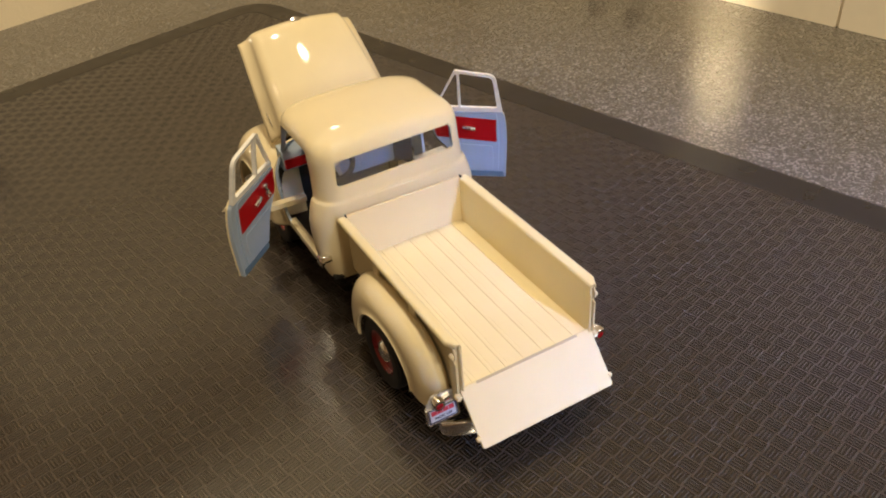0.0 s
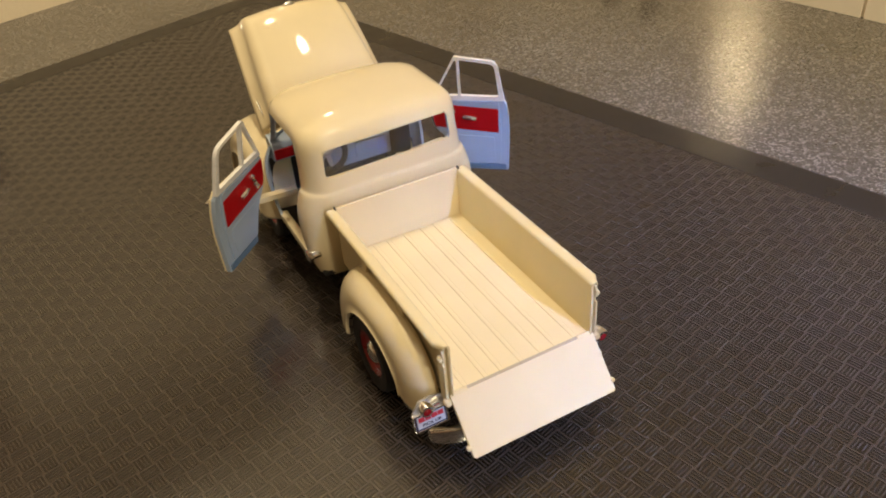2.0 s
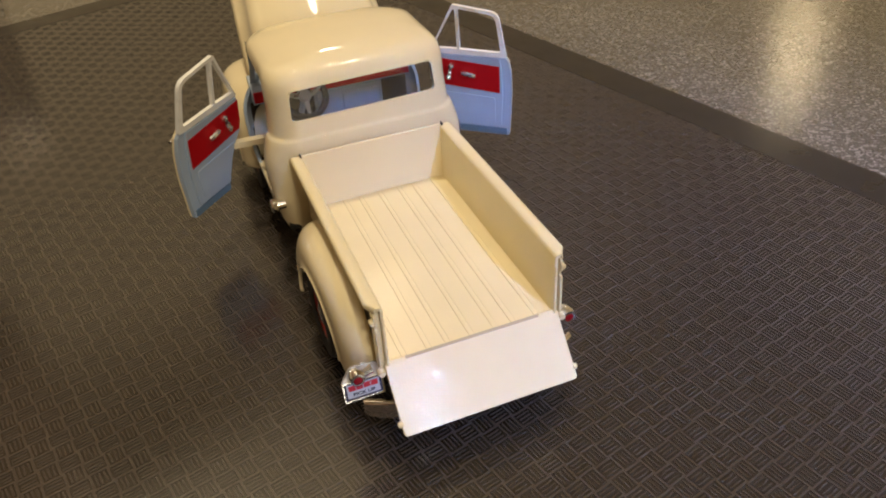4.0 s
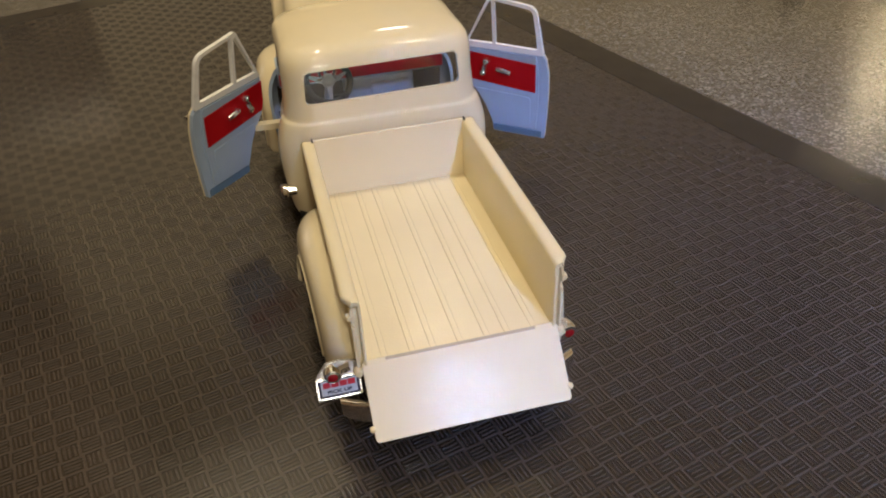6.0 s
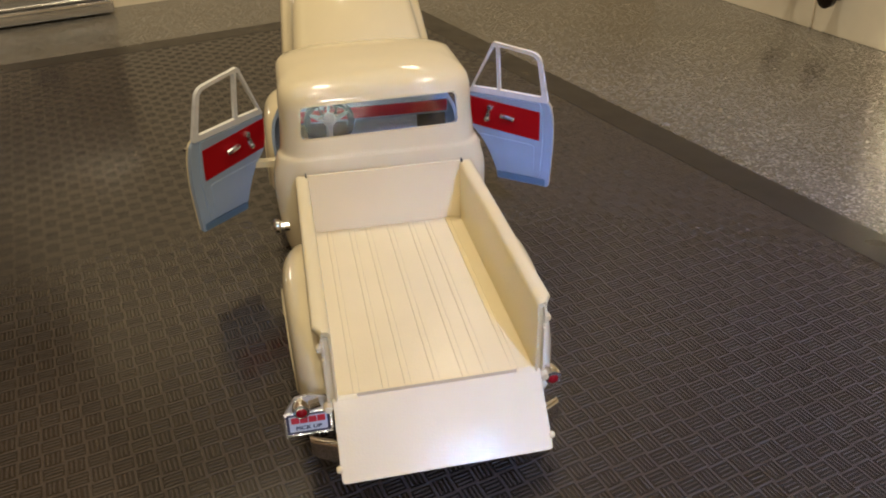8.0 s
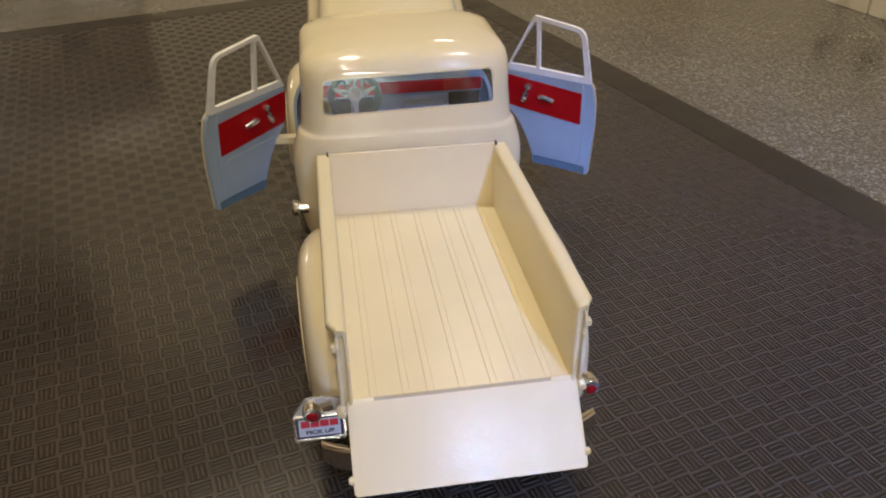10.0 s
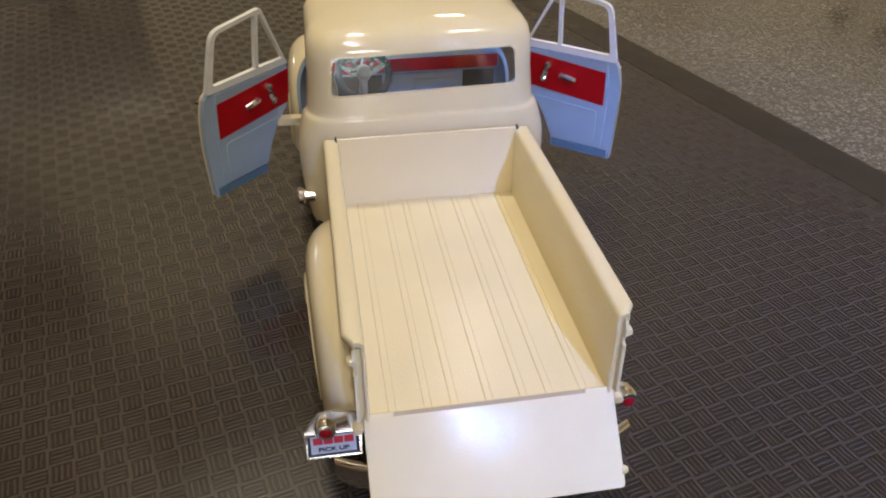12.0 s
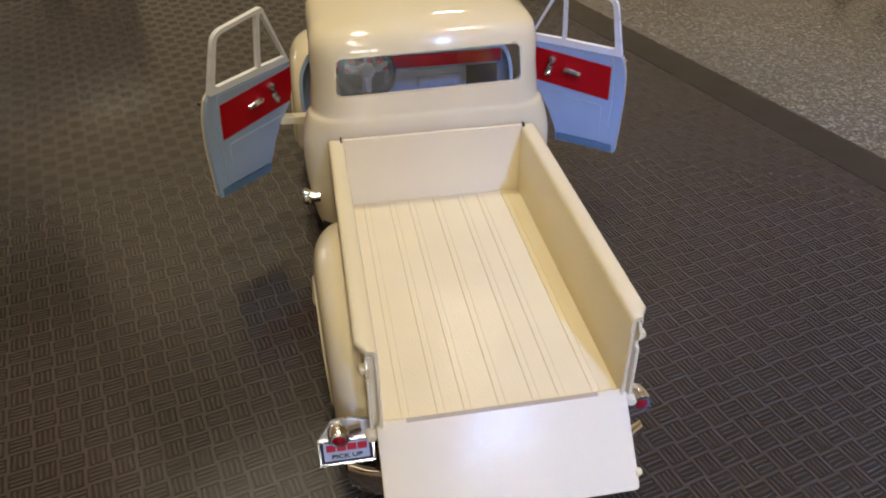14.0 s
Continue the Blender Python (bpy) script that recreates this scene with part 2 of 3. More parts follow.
def ring(z, hw, y0, y1, r, per=9, bow=0.0):
    """A rounded rectangle at height z; bow pushes the front outwards in the middle."""
    pts = []
    for cx, cy, a0 in ((hw - r, y1 - r, 0), (-hw + r, y1 - r, 90), (-hw + r, y0 + r, 180), (hw - r, y0 + r, 270)):
        for k in range(per):
            a = radians(a0 + 90 * k / (per - 1))
            pts.append([cx + r * math.cos(a), cy + r * math.sin(a), z])
    full = []
    for i, p in enumerate(pts):
        q = pts[(i + 1) % len(pts)]
        full.append(p)
        if i % per == per - 1:
            for f in (0.125, 0.25, 0.375, 0.5, 0.625, 0.75, 0.875):
                full.append([p[0] + (q[0] - p[0]) * f, p[1] + (q[1] - p[1]) * f, z])
    for p in full:
        if p[1] > (y0 + y1) / 2:
            p[1] += bow * (1 - (p[0] / hw) ** 2)
    return full


# ---- room ----
def slab(name, a, b, z0, z1, thick, mat, label, category):
    """An upright slab from plan point a to plan point b, thickening to the left of that way."""
    d = (Vector(b) - Vector(a)).normalized()
    n = Vector((-d.y, d.x))
    poly = [tuple(a), tuple(b), tuple(Vector(b) + n * thick), tuple(Vector(a) + n * thick)]
    ob = part(name, prism(poly, z0, z1, "z"), mat, None, bevel=0.0)
    return tagged(ob, label, category, kind="structure")


CORNER = Vector((0.385, 1.030))
BACK = Vector((-math.cos(radians(20)), -math.sin(radians(20))))
SIDE = Vector((math.sin(radians(10.8)), -math.cos(radians(10.8))))
TOP = -0.0030
OUT = Vector((-SIDE.y, SIDE.x))
END = CORNER - BACK * 1.10
far_l = CORNER + BACK * 2.4
far_r = END + SIDE * 3.6
far_c = far_l + SIDE * 3.6

counter = part("countertop", prism([tuple(CORNER + BACK * 2.39), tuple(END), tuple(END + SIDE * 1.9), tuple(CORNER + BACK * 2.39 + SIDE * 1.9)], TOP - 0.038, TOP, "z"), LAMINATE, None, bevel=0.002)
tagged(counter, "speckled grey-brown laminate countertop with a satin shine", "countertop", kind="structure")
slab("wall_back", far_l, END, -0.93, CEILING, 0.1, WALL, "cream painted kitchen wall behind the counter", "wall")
slab("wall_side", END, far_r, -0.93, CEILING, 0.1, WALL, "cream painted wall behind the cabinet", "wall")
# Unseen closing wall, made brown so that less light returns from the left.
slab("wall_left", far_c, far_l, -0.93, CEILING, 0.1, WOOD, "brown closing wall, unseen, coloured to keep the left side dim", "wall")
slab("wall_behind", far_r, far_c, -0.93, CEILING, 0.1, WALL, "cream painted wall across the kitchen", "wall")
ROOM = [tuple(END), tuple(far_l), tuple(far_c), tuple(far_r)]
tagged(part("floor", prism(ROOM, -0.97, -0.93, "z"), FLOOR, None), "dark wooden kitchen floor", "floor", kind="structure")
tagged(part("ceiling", prism(ROOM, CEILING, CEILING + 0.05, "z"), CEIL, None), "off-white painted ceiling", "ceiling", kind="structure")


def downlight(x, y):
    can = thing("downlight", "white round recessed ceiling downlight, switched on", "ceiling light", pose(x, y, CEILING), "downlights in the ceiling")
    part("trim_ring", lathe([(0.05, -0.001), (0.05, -0.006), (0.066, -0.008), (0.072, -0.001)], 32, "z"), CEIL, can)


for cx, cy, watts in CANS:
    downlight(cx, cy)


def cabinet():
    """Counter cabinet with pairs of doors, its front along the side line."""
    rot = Matrix(((SIDE.x, OUT.x, 0, 0), (SIDE.y, OUT.y, 0, 0), (0, 0, 1, 0), (0, 0, 0, 1)))
    for i in range(3):
        base = CORNER + SIDE * (0.537 + 0.516 * i)
        c = thing("counter_cabinet", "cream painted counter cabinet with two plain doors and dark knobs", "cabinet", Matrix.Translation((base.x, base.y, TOP)) @ rot, "cabinets along the counter")
        part("body", box(-0.258, 0.258, 0.0030, 0.305, 0.0, 0.20), CABINET, c, bevel=0.001)
        for s in (-1, 1):
            d = part("door", box(min(0.0018 * s, 0.2565 * s), max(0.0018 * s, 0.2565 * s), 0.0, 0.0029, 0.0, 0.198), CABINET, c, bevel=0.0006)
            part("knob", lathe([(0.004, 0.0), (0.004, -0.008), (0.009, -0.014), (0.010, -0.020), (0.006, -0.024), (0.0005, -0.025)], 20, "y", (0.028 * s, 0, 0.038)), KNOB, d, "small dark bronze knob")


cabinet()


def reflected_cabinet():
    """Unseen cabinets added above the counter along the back wall, shaping the mat's reflections."""
    n = Vector((-BACK.y, BACK.x))
    rot = Matrix(((BACK.x, n.x, 0, 0), (BACK.y, n.y, 0, 0), (0, 0, 1, 0), (0, 0, 0, 1)))
    for start, wide, low, paint, label in ((0.02, 0.77, 0.73, CABINET, "unseen cream cabinet above the counter, for bright reflections in the mat"), (0.80, 0.74, 0.40, WOOD, "unseen brown cabinet above the counter, for dark reflections in the mat"), (1.55, 0.74, 0.40, WOOD, "unseen brown cabinet above the counter, for dark reflections in the mat")):
        base = CORNER + BACK * start
        c = thing("reflected_cabinet", label, "cabinet", Matrix.Translation((base.x, base.y, low)) @ rot, "cabinets above the counter")
        part("body", box(0.0, wide, 0.0, 0.11, 0.0, 1.30 - low), paint, c, bevel=0.001)
        for x0, x1 in ((0.003, wide / 2 - 0.0015), (wide / 2 + 0.0015, wide - 0.003)):
            part("door", box(x0, x1, 0.11, 0.122, 0.003, 1.297 - low), paint, c, bevel=0.002)


reflected_cabinet()


def toaster():
    """Chrome appliance on the counter against the back wall."""
    at = CORNER + BACK * 0.66
    n = Vector((BACK.y, -BACK.x)) * -1
    rot = Matrix(((-BACK.x, -n.x, 0, 0), (-BACK.y, -n.y, 0, 0), (0, 0, 1, 0), (0, 0, 0, 1)))
    t = thing("countertop_toaster", "polished chrome toaster standing on the counter by the wall", "toaster", Matrix.Translation((at.x, at.y, TOP)) @ rot)
    w = 0.30
    part("base", box(-w, 0, -0.036, -0.004, 0.002, 0.016), ALLOY, t, "brushed steel base", bevel=0.003)
    part("shell", loft([[(-w + 0.004 + (w - 0.008) * 0, y, z) for y, z in P] if k == 0 else [(-0.004, y, z) for y, z in P] for k, P in enumerate([rounded([(-0.0345, 0.0155), (-0.004, 0.0155), (-0.006, 0.19), (-0.030, 0.19)], 0.012)] * 2)]), ALLOY, t, "polished chrome shell", bevel=0.0)
    for fx in (-w + 0.03, -0.03, -w * 0.5):
        part("foot", lathe([(0.007, 0.0), (0.008, 0.001), (0.007, 0.003)], 16, "z", (fx, -0.026, 0)), DARK, t)
    part("lever", box(-0.10, -0.07, -0.050, -0.034, 0.060, 0.072), DARK, t, "black lever", bevel=0.003)


toaster()


# ---- mat ----
MAT_TURN = 14.0
TILE = 0.0079
mu = Vector((math.cos(radians(MAT_TURN)), math.sin(radians(MAT_TURN))))
mv = Vector((-mu.y, mu.x))
rubber_mat = thing("rubber_mat", "dark brown-black rubber mat with a raised basket-weave tread", "mat")
edge_b = Vector((math.cos(radians(18.5)), math.sin(radians(18.5))))
edge_r = Vector((math.sin(radians(15.3)), -math.cos(radians(15.3))))
m0, m1 = Vector((-0.076, 0.657)), Vector((0.245, 0.208))
den = edge_b.x * edge_r.y - edge_b.y * edge_r.x
s_ = ((m1 - m0).x * edge_r.y - (m1 - m0).y * edge_r.x) / den
mat_corner = m0 + edge_b * s_
mat_poly = [mat_corner, mat_corner - edge_b * 1.05, mat_corner - edge_b * 1.05 + edge_r * 1.15, mat_corner + edge_r * 1.15]
part("sheet", prism(rounded([tuple(p) for p in mat_poly], 0.05, 8), TOP + 0.0002, -0.00020, "z"), MAT_GROOVE_SHADE, rubber_mat, bevel=0.0004)
band = 0.028
inner_poly = [mat_corner + (-edge_b + edge_r) * band, mat_poly[1] + (edge_b + edge_r) * band, mat_poly[2] + (edge_b - edge_r) * band, mat_poly[3] + (-edge_b - edge_r) * band]
part("border", carve(prism(rounded([tuple(p) for p in mat_poly], 0.05, 8), -0.0014, 0.0002, "z"), [prism(rounded([tuple(p) for p in inner_poly], 0.02, 6), -0.01, 0.01, "z")]), MAT_EDGE, rubber_mat, "plain smooth border of the mat", bevel=0.0004)


def tread():
    """A raised grid of squares with three ribs in each, turned by a quarter from square to square."""
    verts, faces, kinds = [], [], []
    rng = random.Random(4)
    inset = 0.0225

    def bar(p, along, across, ln, half, inner, hh):
        n0 = len(verts)
        for e in (-1, 1):
            for w, z in ((-half, -0.00025), (-inner, hh), (inner, hh), (half, -0.00025)):
                v = p + along * (e * (ln - (0.0001 if z > -0.0003 else 0))) + across * w
                verts.append((v.x, v.y, z))
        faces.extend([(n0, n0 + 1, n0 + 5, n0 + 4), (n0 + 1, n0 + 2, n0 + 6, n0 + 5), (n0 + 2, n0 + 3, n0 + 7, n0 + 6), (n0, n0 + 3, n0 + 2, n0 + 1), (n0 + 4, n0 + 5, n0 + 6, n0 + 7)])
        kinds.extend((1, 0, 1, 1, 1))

    def rib(p, along, across, ln, inner, hh):
        """A thin wavering rib in two lengths that meet at a kink."""
        n0 = len(verts)
        for e, o in ((-1, rng.uniform(-1, 1) * 0.0002), (rng.uniform(-0.5, 0.5), rng.uniform(-1, 1) * 0.0002), (1, rng.uniform(-1, 1) * 0.0002)):
            wide = inner * rng.uniform(0.7, 1.15)
            for w, z in ((-wide - 0.00012, -0.00025), (-wide, hh), (wide, hh), (wide + 0.00012, -0.00025)):
                v = p + along * (e * ln) + across * (w + o)
                verts.append((v.x, v.y, z))
        for m in (n0, n0 + 4):
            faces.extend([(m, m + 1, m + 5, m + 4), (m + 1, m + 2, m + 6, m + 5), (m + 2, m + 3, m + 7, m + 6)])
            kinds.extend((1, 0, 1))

    for i in range(-75, 75):
        for j in range(-60, 110):
            c = Vector((0.070, 0.001)) + mu * (i * TILE) + mv * (j * TILE)
            q = c - mat_corner
            a = q.x * -edge_r.y + q.y * edge_r.x
            b = q.x * edge_b.y - q.y * edge_b.x
            if a > -inset or b < inset or c.y < -0.33 or c.x < -0.62 or c.y > 0.62 and c.x < -0.4:
                continue
            along, across = (mv, mu) if (i + j) % 2 == 0 else (mu, mv)
            for k in (-1, 0, 1):
                rib(c + across * (k * 0.00178 + rng.uniform(-1, 1) * 0.00008), along, across, TILE * 0.43 * rng.uniform(0.85, 1.0), 0.00031, -0.0001 * rng.uniform(0.0, 1.0) ** 2)
            for k in (-1, 1):
                bar(c + across * (k * TILE * 0.452), along, across, TILE * 0.5, 0.00058, 0.00046, 0.0)
    me = bpy.data.meshes.new("tread")
    me.from_pydata(verts, [], faces)
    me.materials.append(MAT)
    me.materials.append(MAT_FLANK_SHADE)
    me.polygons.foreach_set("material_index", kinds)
    ob = new("tread", me)
    ob.parent = rubber_mat
    return tagged(ob, "raised basket-weave ribs of black rubber", kind="stuff")


tread()


# ---- truck ----
truck = thing("model_pickup_truck", "cream die-cast pickup truck, doors and hood open, tailgate down", "model truck")
FLOOR_Z, RAIL_Z, HALF, BED_FRONT = 0.0400, 0.0685, 0.0343, 0.1180


def bed():
    b = part("bed", box(-HALF - 0.001, HALF + 0.001, 0.001, BED_FRONT, FLOOR_Z - 0.004, FLOOR_Z - 0.0002), BED, truck, "cream painted cargo bed")
    strips = (-0.0280, -0.0178, -0.0101, 0.0, 0.0101, 0.0178, 0.0280)
    gap, wide = 0.00003, 0.0011
    edges = [-HALF]
    for s in strips:
        edges += [s - wide, s + wide]
        part("skid_strip", box(s - wide + gap, s + wide - gap, 0.0015, BED_FRONT - 0.0004, FLOOR_Z - 0.0006, FLOOR_Z + 0.00018), BED, b, bevel=0.00022)
    edges.append(HALF)
    for a, c in zip(edges[0::2], edges[1::2]):
        part("plank", box(a + gap, c - gap, 0.0015, BED_FRONT - 0.0004, FLOOR_Z - 0.0006, FLOOR_Z), BED, b, bevel=0.0001)
    part("front_panel", box(-HALF - 0.0006, HALF + 0.0006, BED_FRONT, BED_FRONT + 0.0014, FLOOR_Z - 0.004, RAIL_Z + 0.0002), CREAM, b, bevel=0.0003)
    part("rear_sill", box(-HALF + 0.0025, HALF - 0.0025, 0.0, 0.0018, FLOOR_Z - 0.004, FLOOR_Z + 0.0003), SEAM, b, "thin grey seam along the tailgate", bevel=0.0002)
    for s in (-1, 1):
        # thin pressed sheet whose top rolls outwards into a rail with a lip
        W = HALF + 0.0002
        prof = [(W, FLOOR_Z - 0.006), (W, RAIL_Z - 0.0022), (W + 0.0003, RAIL_Z - 0.0010), (W + 0.0010, RAIL_Z - 0.0004), (W + 0.0046, RAIL_Z), (W + 0.0055, RAIL_Z - 0.0005), (W + 0.0059, RAIL_Z - 0.0015),
                (W + 0.0057, RAIL_Z - 0.0025), (W + 0.0049, RAIL_Z - 0.0027), (W + 0.0049, RAIL_Z - 0.0016), (W + 0.0042, RAIL_Z - 0.0010), (W + 0.0016, RAIL_Z - 0.0013), (W + 0.0010, RAIL_Z - 0.0026), (W + 0.0010, FLOOR_Z - 0.006)]
        rings = []
        for y, narrow in ((0.0, 0.55), (0.0018, 0.40), (0.0048, 0.0), (0.06, 0.0), (BED_FRONT + 0.0012, 0.0)):
            # the rail narrows to its tail end
            rings.append([(s * (x - narrow * max(x - W - 0.0010, 0)), y, z) for x, z in prof])
        side = part("bed_side", loft(rings), BED, b, "cream bed side with a rolled top rail", smooth=50)
        # stake pocket at the tail: a recessed web between the sheet and a thin outer strip with a notch
        part("pocket_web", box(min(s * (W + 0.0008), s * (W + 0.0030)), max(s * (W + 0.0008), s * (W + 0.0030)), 0.0024, 0.0050, FLOOR_Z - 0.006, RAIL_Z - 0.0042), BED, side, bevel=0.0003)
        strip = prism(rounded([(0.0, FLOOR_Z - 0.006), (0.0, RAIL_Z - 0.0115), (0.0014, RAIL_Z - 0.0112), (0.0014, RAIL_Z - 0.0092), (0.0, RAIL_Z - 0.0088), (-0.0004, RAIL_Z - 0.0060), (0.0012, RAIL_Z - 0.0034), (0.0050, RAIL_Z - 0.0034), (0.0050, FLOOR_Z - 0.006)], 0.0007, 3), min(s * (W + 0.0026), s * (W + 0.0036)), max(s * (W + 0.0026), s * (W + 0.0036)), "x")
        part("pocket_strip", strip, CREAM, side, bevel=0.0002)
        part("tail_bead", tube([(s * (W + 0.0005), 0.0001, FLOOR_Z - 0.005), (s * (W + 0.0005), 0.0001, RAIL_Z - 0.0065), (s * (W + 0.0007), 0.0012, RAIL_Z - 0.0038)], 0.00058), CREAM, side)
        part("latch_boss", lathe([(0.0001, -0.0014), (0.0010, -0.0012), (0.0013, -0.0004), (0.0013, 0.001)], 14, "y", (s * (W + 0.0040), 0.0016, RAIL_Z - 0.0074)), CREAM, side)
        part("hinge_boss", lathe([(0.0001, -0.0020), (0.0013, -0.0018), (0.0017, -0.0008), (0.0017, 0.001)], 14, "y", (s * (W + 0.0034), 0, FLOOR_Z - 0.0025)), CREAM, side)
        part("rail_end", box(min(s * (W + 0.0004), s * (W + 0.0028)), max(s * (W + 0.0004), s * (W + 0.0028)), 0.0014, 0.0044, RAIL_Z - 0.0032, RAIL_Z - 0.0008), BED, side, bevel=0.0004)
        for y in (0.040, 0.079):
            part("stake_rib", box(min(s * (HALF + 0.0026), s * (HALF + 0.0042)), max(s * (HALF + 0.0026), s * (HALF + 0.0042)), y - 0.003, y + 0.003, FLOOR_Z - 0.004, RAIL_Z - 0.003), BED, side, bevel=0.0006)
        part("rail_slot", box(s * (HALF + 0.0012) - 0.0003, s * (HALF + 0.0012) + 0.0003, BED_FRONT - 0.0006, BED_FRONT + 0.0016, RAIL_Z - 0.0045, RAIL_Z + 0.0008), DARK, side, "dark gap at the front of the rail")


bed()


def tailgate():
    length, half = 0.0275, 0.0364
    g = part("tailgate", prism(rounded([(-half, 0.0006), (half, 0.0006), (half, -length), (-half, -length)], [0.0005, 0.0005, 0.0016, 0.0016]), -0.0018, 0.0, "z"), GATE, truck, "lowered smooth cream tailgate", bevel=0.0004,
             pose_=pose(0, -0.0002, FLOOR_Z, 48.6, 0, 0))
    for s in (-1, 1):
        part("latch_knob", lathe([(0.0013, 0.0), (0.0014, 0.0010), (0.0009, 0.0019), (0.0002, 0.0020)], 14, "x", (0, 0, 0)), CREAM, g, pose_=Matrix.Translation((s * (half - 0.0006), -length * 0.82, -0.0008)) @ Matrix.Diagonal((s, 1, 1, 1)))
        part("hinge_tab", box(s * (half - 0.0045) - 0.004, s * (half - 0.0045) + 0.004, -0.0004, 0.0016, -0.0016, 0.00008), BED, g, bevel=0.0003)
    part("inner_rib", box(-half + 0.004, half - 0.004, -length + 0.002, -0.002, -0.0030, -0.0016), BED, g, bevel=0.0005)


tailgate()


CAB = [(0.0262, 0.0462, 0.1228, 0.2040, 0.009), (0.030, 0.0476, 0.1220, 0.2045, 0.010), (0.038, 0.0490, 0.1217, 0.2050, 0.011), (0.048, 0.0499, 0.1216, 0.2055, 0.012), (0.056, 0.0502, 0.1216, 0.2055, 0.012),
       (0.062, 0.0499, 0.1218, 0.2050, 0.012), (0.066, 0.0492, 0.1220, 0.2040, 0.0125), (0.0690, 0.0484, 0.1221, 0.2025, 0.013), (0.0713, 0.0477, 0.1222, 0.2010, 0.013), (0.0733, 0.0469, 0.1223, 0.2000, 0.013), (0.0742, 0.0464, 0.1225, 0.2000, 0.013), (0.0747, 0.0458, 0.1231, 0.1998, 0.013),
       (0.0753, 0.0455, 0.1234, 0.1995, 0.013), (0.0768, 0.0452, 0.1235, 0.1990, 0.013), (0.083, 0.0446, 0.1236, 0.1965, 0.013), (0.089, 0.0441, 0.1242, 0.1940, 0.013), (0.095, 0.0440, 0.1247, 0.1915, 0.013), (0.0998, 0.0437, 0.1255, 0.1905, 0.0130),
       (0.1032, 0.0430, 0.1270, 0.1900, 0.0135), (0.1055, 0.0413, 0.1298, 0.1888, 0.0145), (0.1070, 0.0376, 0.1338, 0.1860, 0.0160), (0.1083, 0.0330, 0.1388, 0.1815, 0.0165), (0.1091, 0.0260, 0.1448, 0.1755, 0.0125), (0.1095, 0.014, 0.1520, 0.1680, 0.0060)]


def cab():
    outer = loft([ring(z, hw, y0, y1, r, bow=0.004) for z, hw, y0, y1, r in CAB])
    t = 0.0016
    inner = loft([ring(max(z - (0.0014 if z > 0.1008 else 0), 0.0285), hw - t, y0 + t, y1 - t, r, bow=0.004) for z, hw, y0, y1, r in CAB[1:-2]])
    window = prism(rounded([(-0.0355, 0.0832), (0.0355, 0.0846), (0.0345, 0.0990), (-0.0345, 0.0977)], 0.0028, 6), 0.112, 0.140, "y")
    cuts = [inner, window]
    for s in (-1, 1):
        cuts.append(prism(rounded([(0.1375, 0.032), (0.1880, 0.032), (0.1910, 0.056), (0.1930, 0.0775), (0.1815, 0.1000), (0.1425, 0.0995), (0.1375, 0.076)], 0.003, 4), s * 0.030, s * 0.060, "x"))
    cuts.append(prism(rounded([(-0.0400, 0.0800), (0.0400, 0.0800), (0.0365, 0.0985), (-0.0365, 0.0985)], 0.003, 5), 0.178, 0.215, "y"))
    bm = carve(outer, cuts)
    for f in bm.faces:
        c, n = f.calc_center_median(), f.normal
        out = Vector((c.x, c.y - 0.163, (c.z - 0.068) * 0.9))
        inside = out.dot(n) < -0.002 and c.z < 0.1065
        # Low inside faces get the dark paint in place of interior shade.
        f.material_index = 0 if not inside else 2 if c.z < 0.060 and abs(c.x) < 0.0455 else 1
    c = part("cab", bm, [CREAM, BLUE, CHASSIS_AND_SHADE], truck, "rounded cream cab with light blue inside, its lower shade painted dark", smooth=38)
    pane = part("rear_window", prism(rounded([(-0.0360, 0.0827), (0.0360, 0.0841), (0.0350, 0.0995), (-0.0350, 0.0982)], 0.0028, 6), 0.1251, 0.1255, "y"), GLASS, c, "clear rear window pane")
    pane.visible_shadow = False
    part("fuel_cap", lathe([(0.0026, 0.002), (0.0026, -0.0020), (0.0034, -0.0026), (0.0036, -0.0042), (0.0029, -0.0051), (0.0004, -0.0055)], 22, "x", (-0.0475, 0.1262, 0.0410)), CHROME, c, "round chrome fuel cap")
    part("floor_pan", box(-0.0455, 0.0455, 0.123, 0.203, 0.0268, 0.0292), CHASSIS_AND_SHADE, c)
    # dashboard
    d = part("dashboard", prism(rounded([(0.1890, 0.0650), (0.1885, 0.0690), (0.1905, 0.0760), (0.2000, 0.0790), (0.2000, 0.0650)], 0.002), -0.0440, 0.0440, "x"), BLUE, truck, "light blue dashboard with a red band")
    part("red_band", box(-0.0435, 0.0435, 0.1875, 0.1892, 0.0668, 0.0728), RED, d, "red band along the dashboard", bevel=0.0006)
    part("lower_panel", box(-0.0100, 0.0270, 0.1880, 0.1990, 0.0500, 0.0656), BLUE, d, bevel=0.0008)
    part("glove_box", box(0.004, 0.024, 0.1866, 0.1884, 0.0535, 0.0630), BLUE, d, bevel=0.0005)
    part("firewall", box(0.0270, 0.0440, 0.1970, 0.1990, 0.0300, 0.0656), CHASSIS_AND_SHADE, d, "dark firewall")
    part("gauge", lathe([(0.0046, 0), (0.0046, -0.0015), (0.0040, -0.0018), (0.0002, -0.0014)], 22, "y", (-0.018, 0.1880, 0.0725)), CHROME, d, "chrome-rimmed gauge")
    # bench seat
    st = part("bench_seat", box(-0.0405, 0.0405, 0.1300, 0.1600, 0.0290, 0.0460), CREAM, truck, "cream bench seat with a red top", bevel=0.0025)
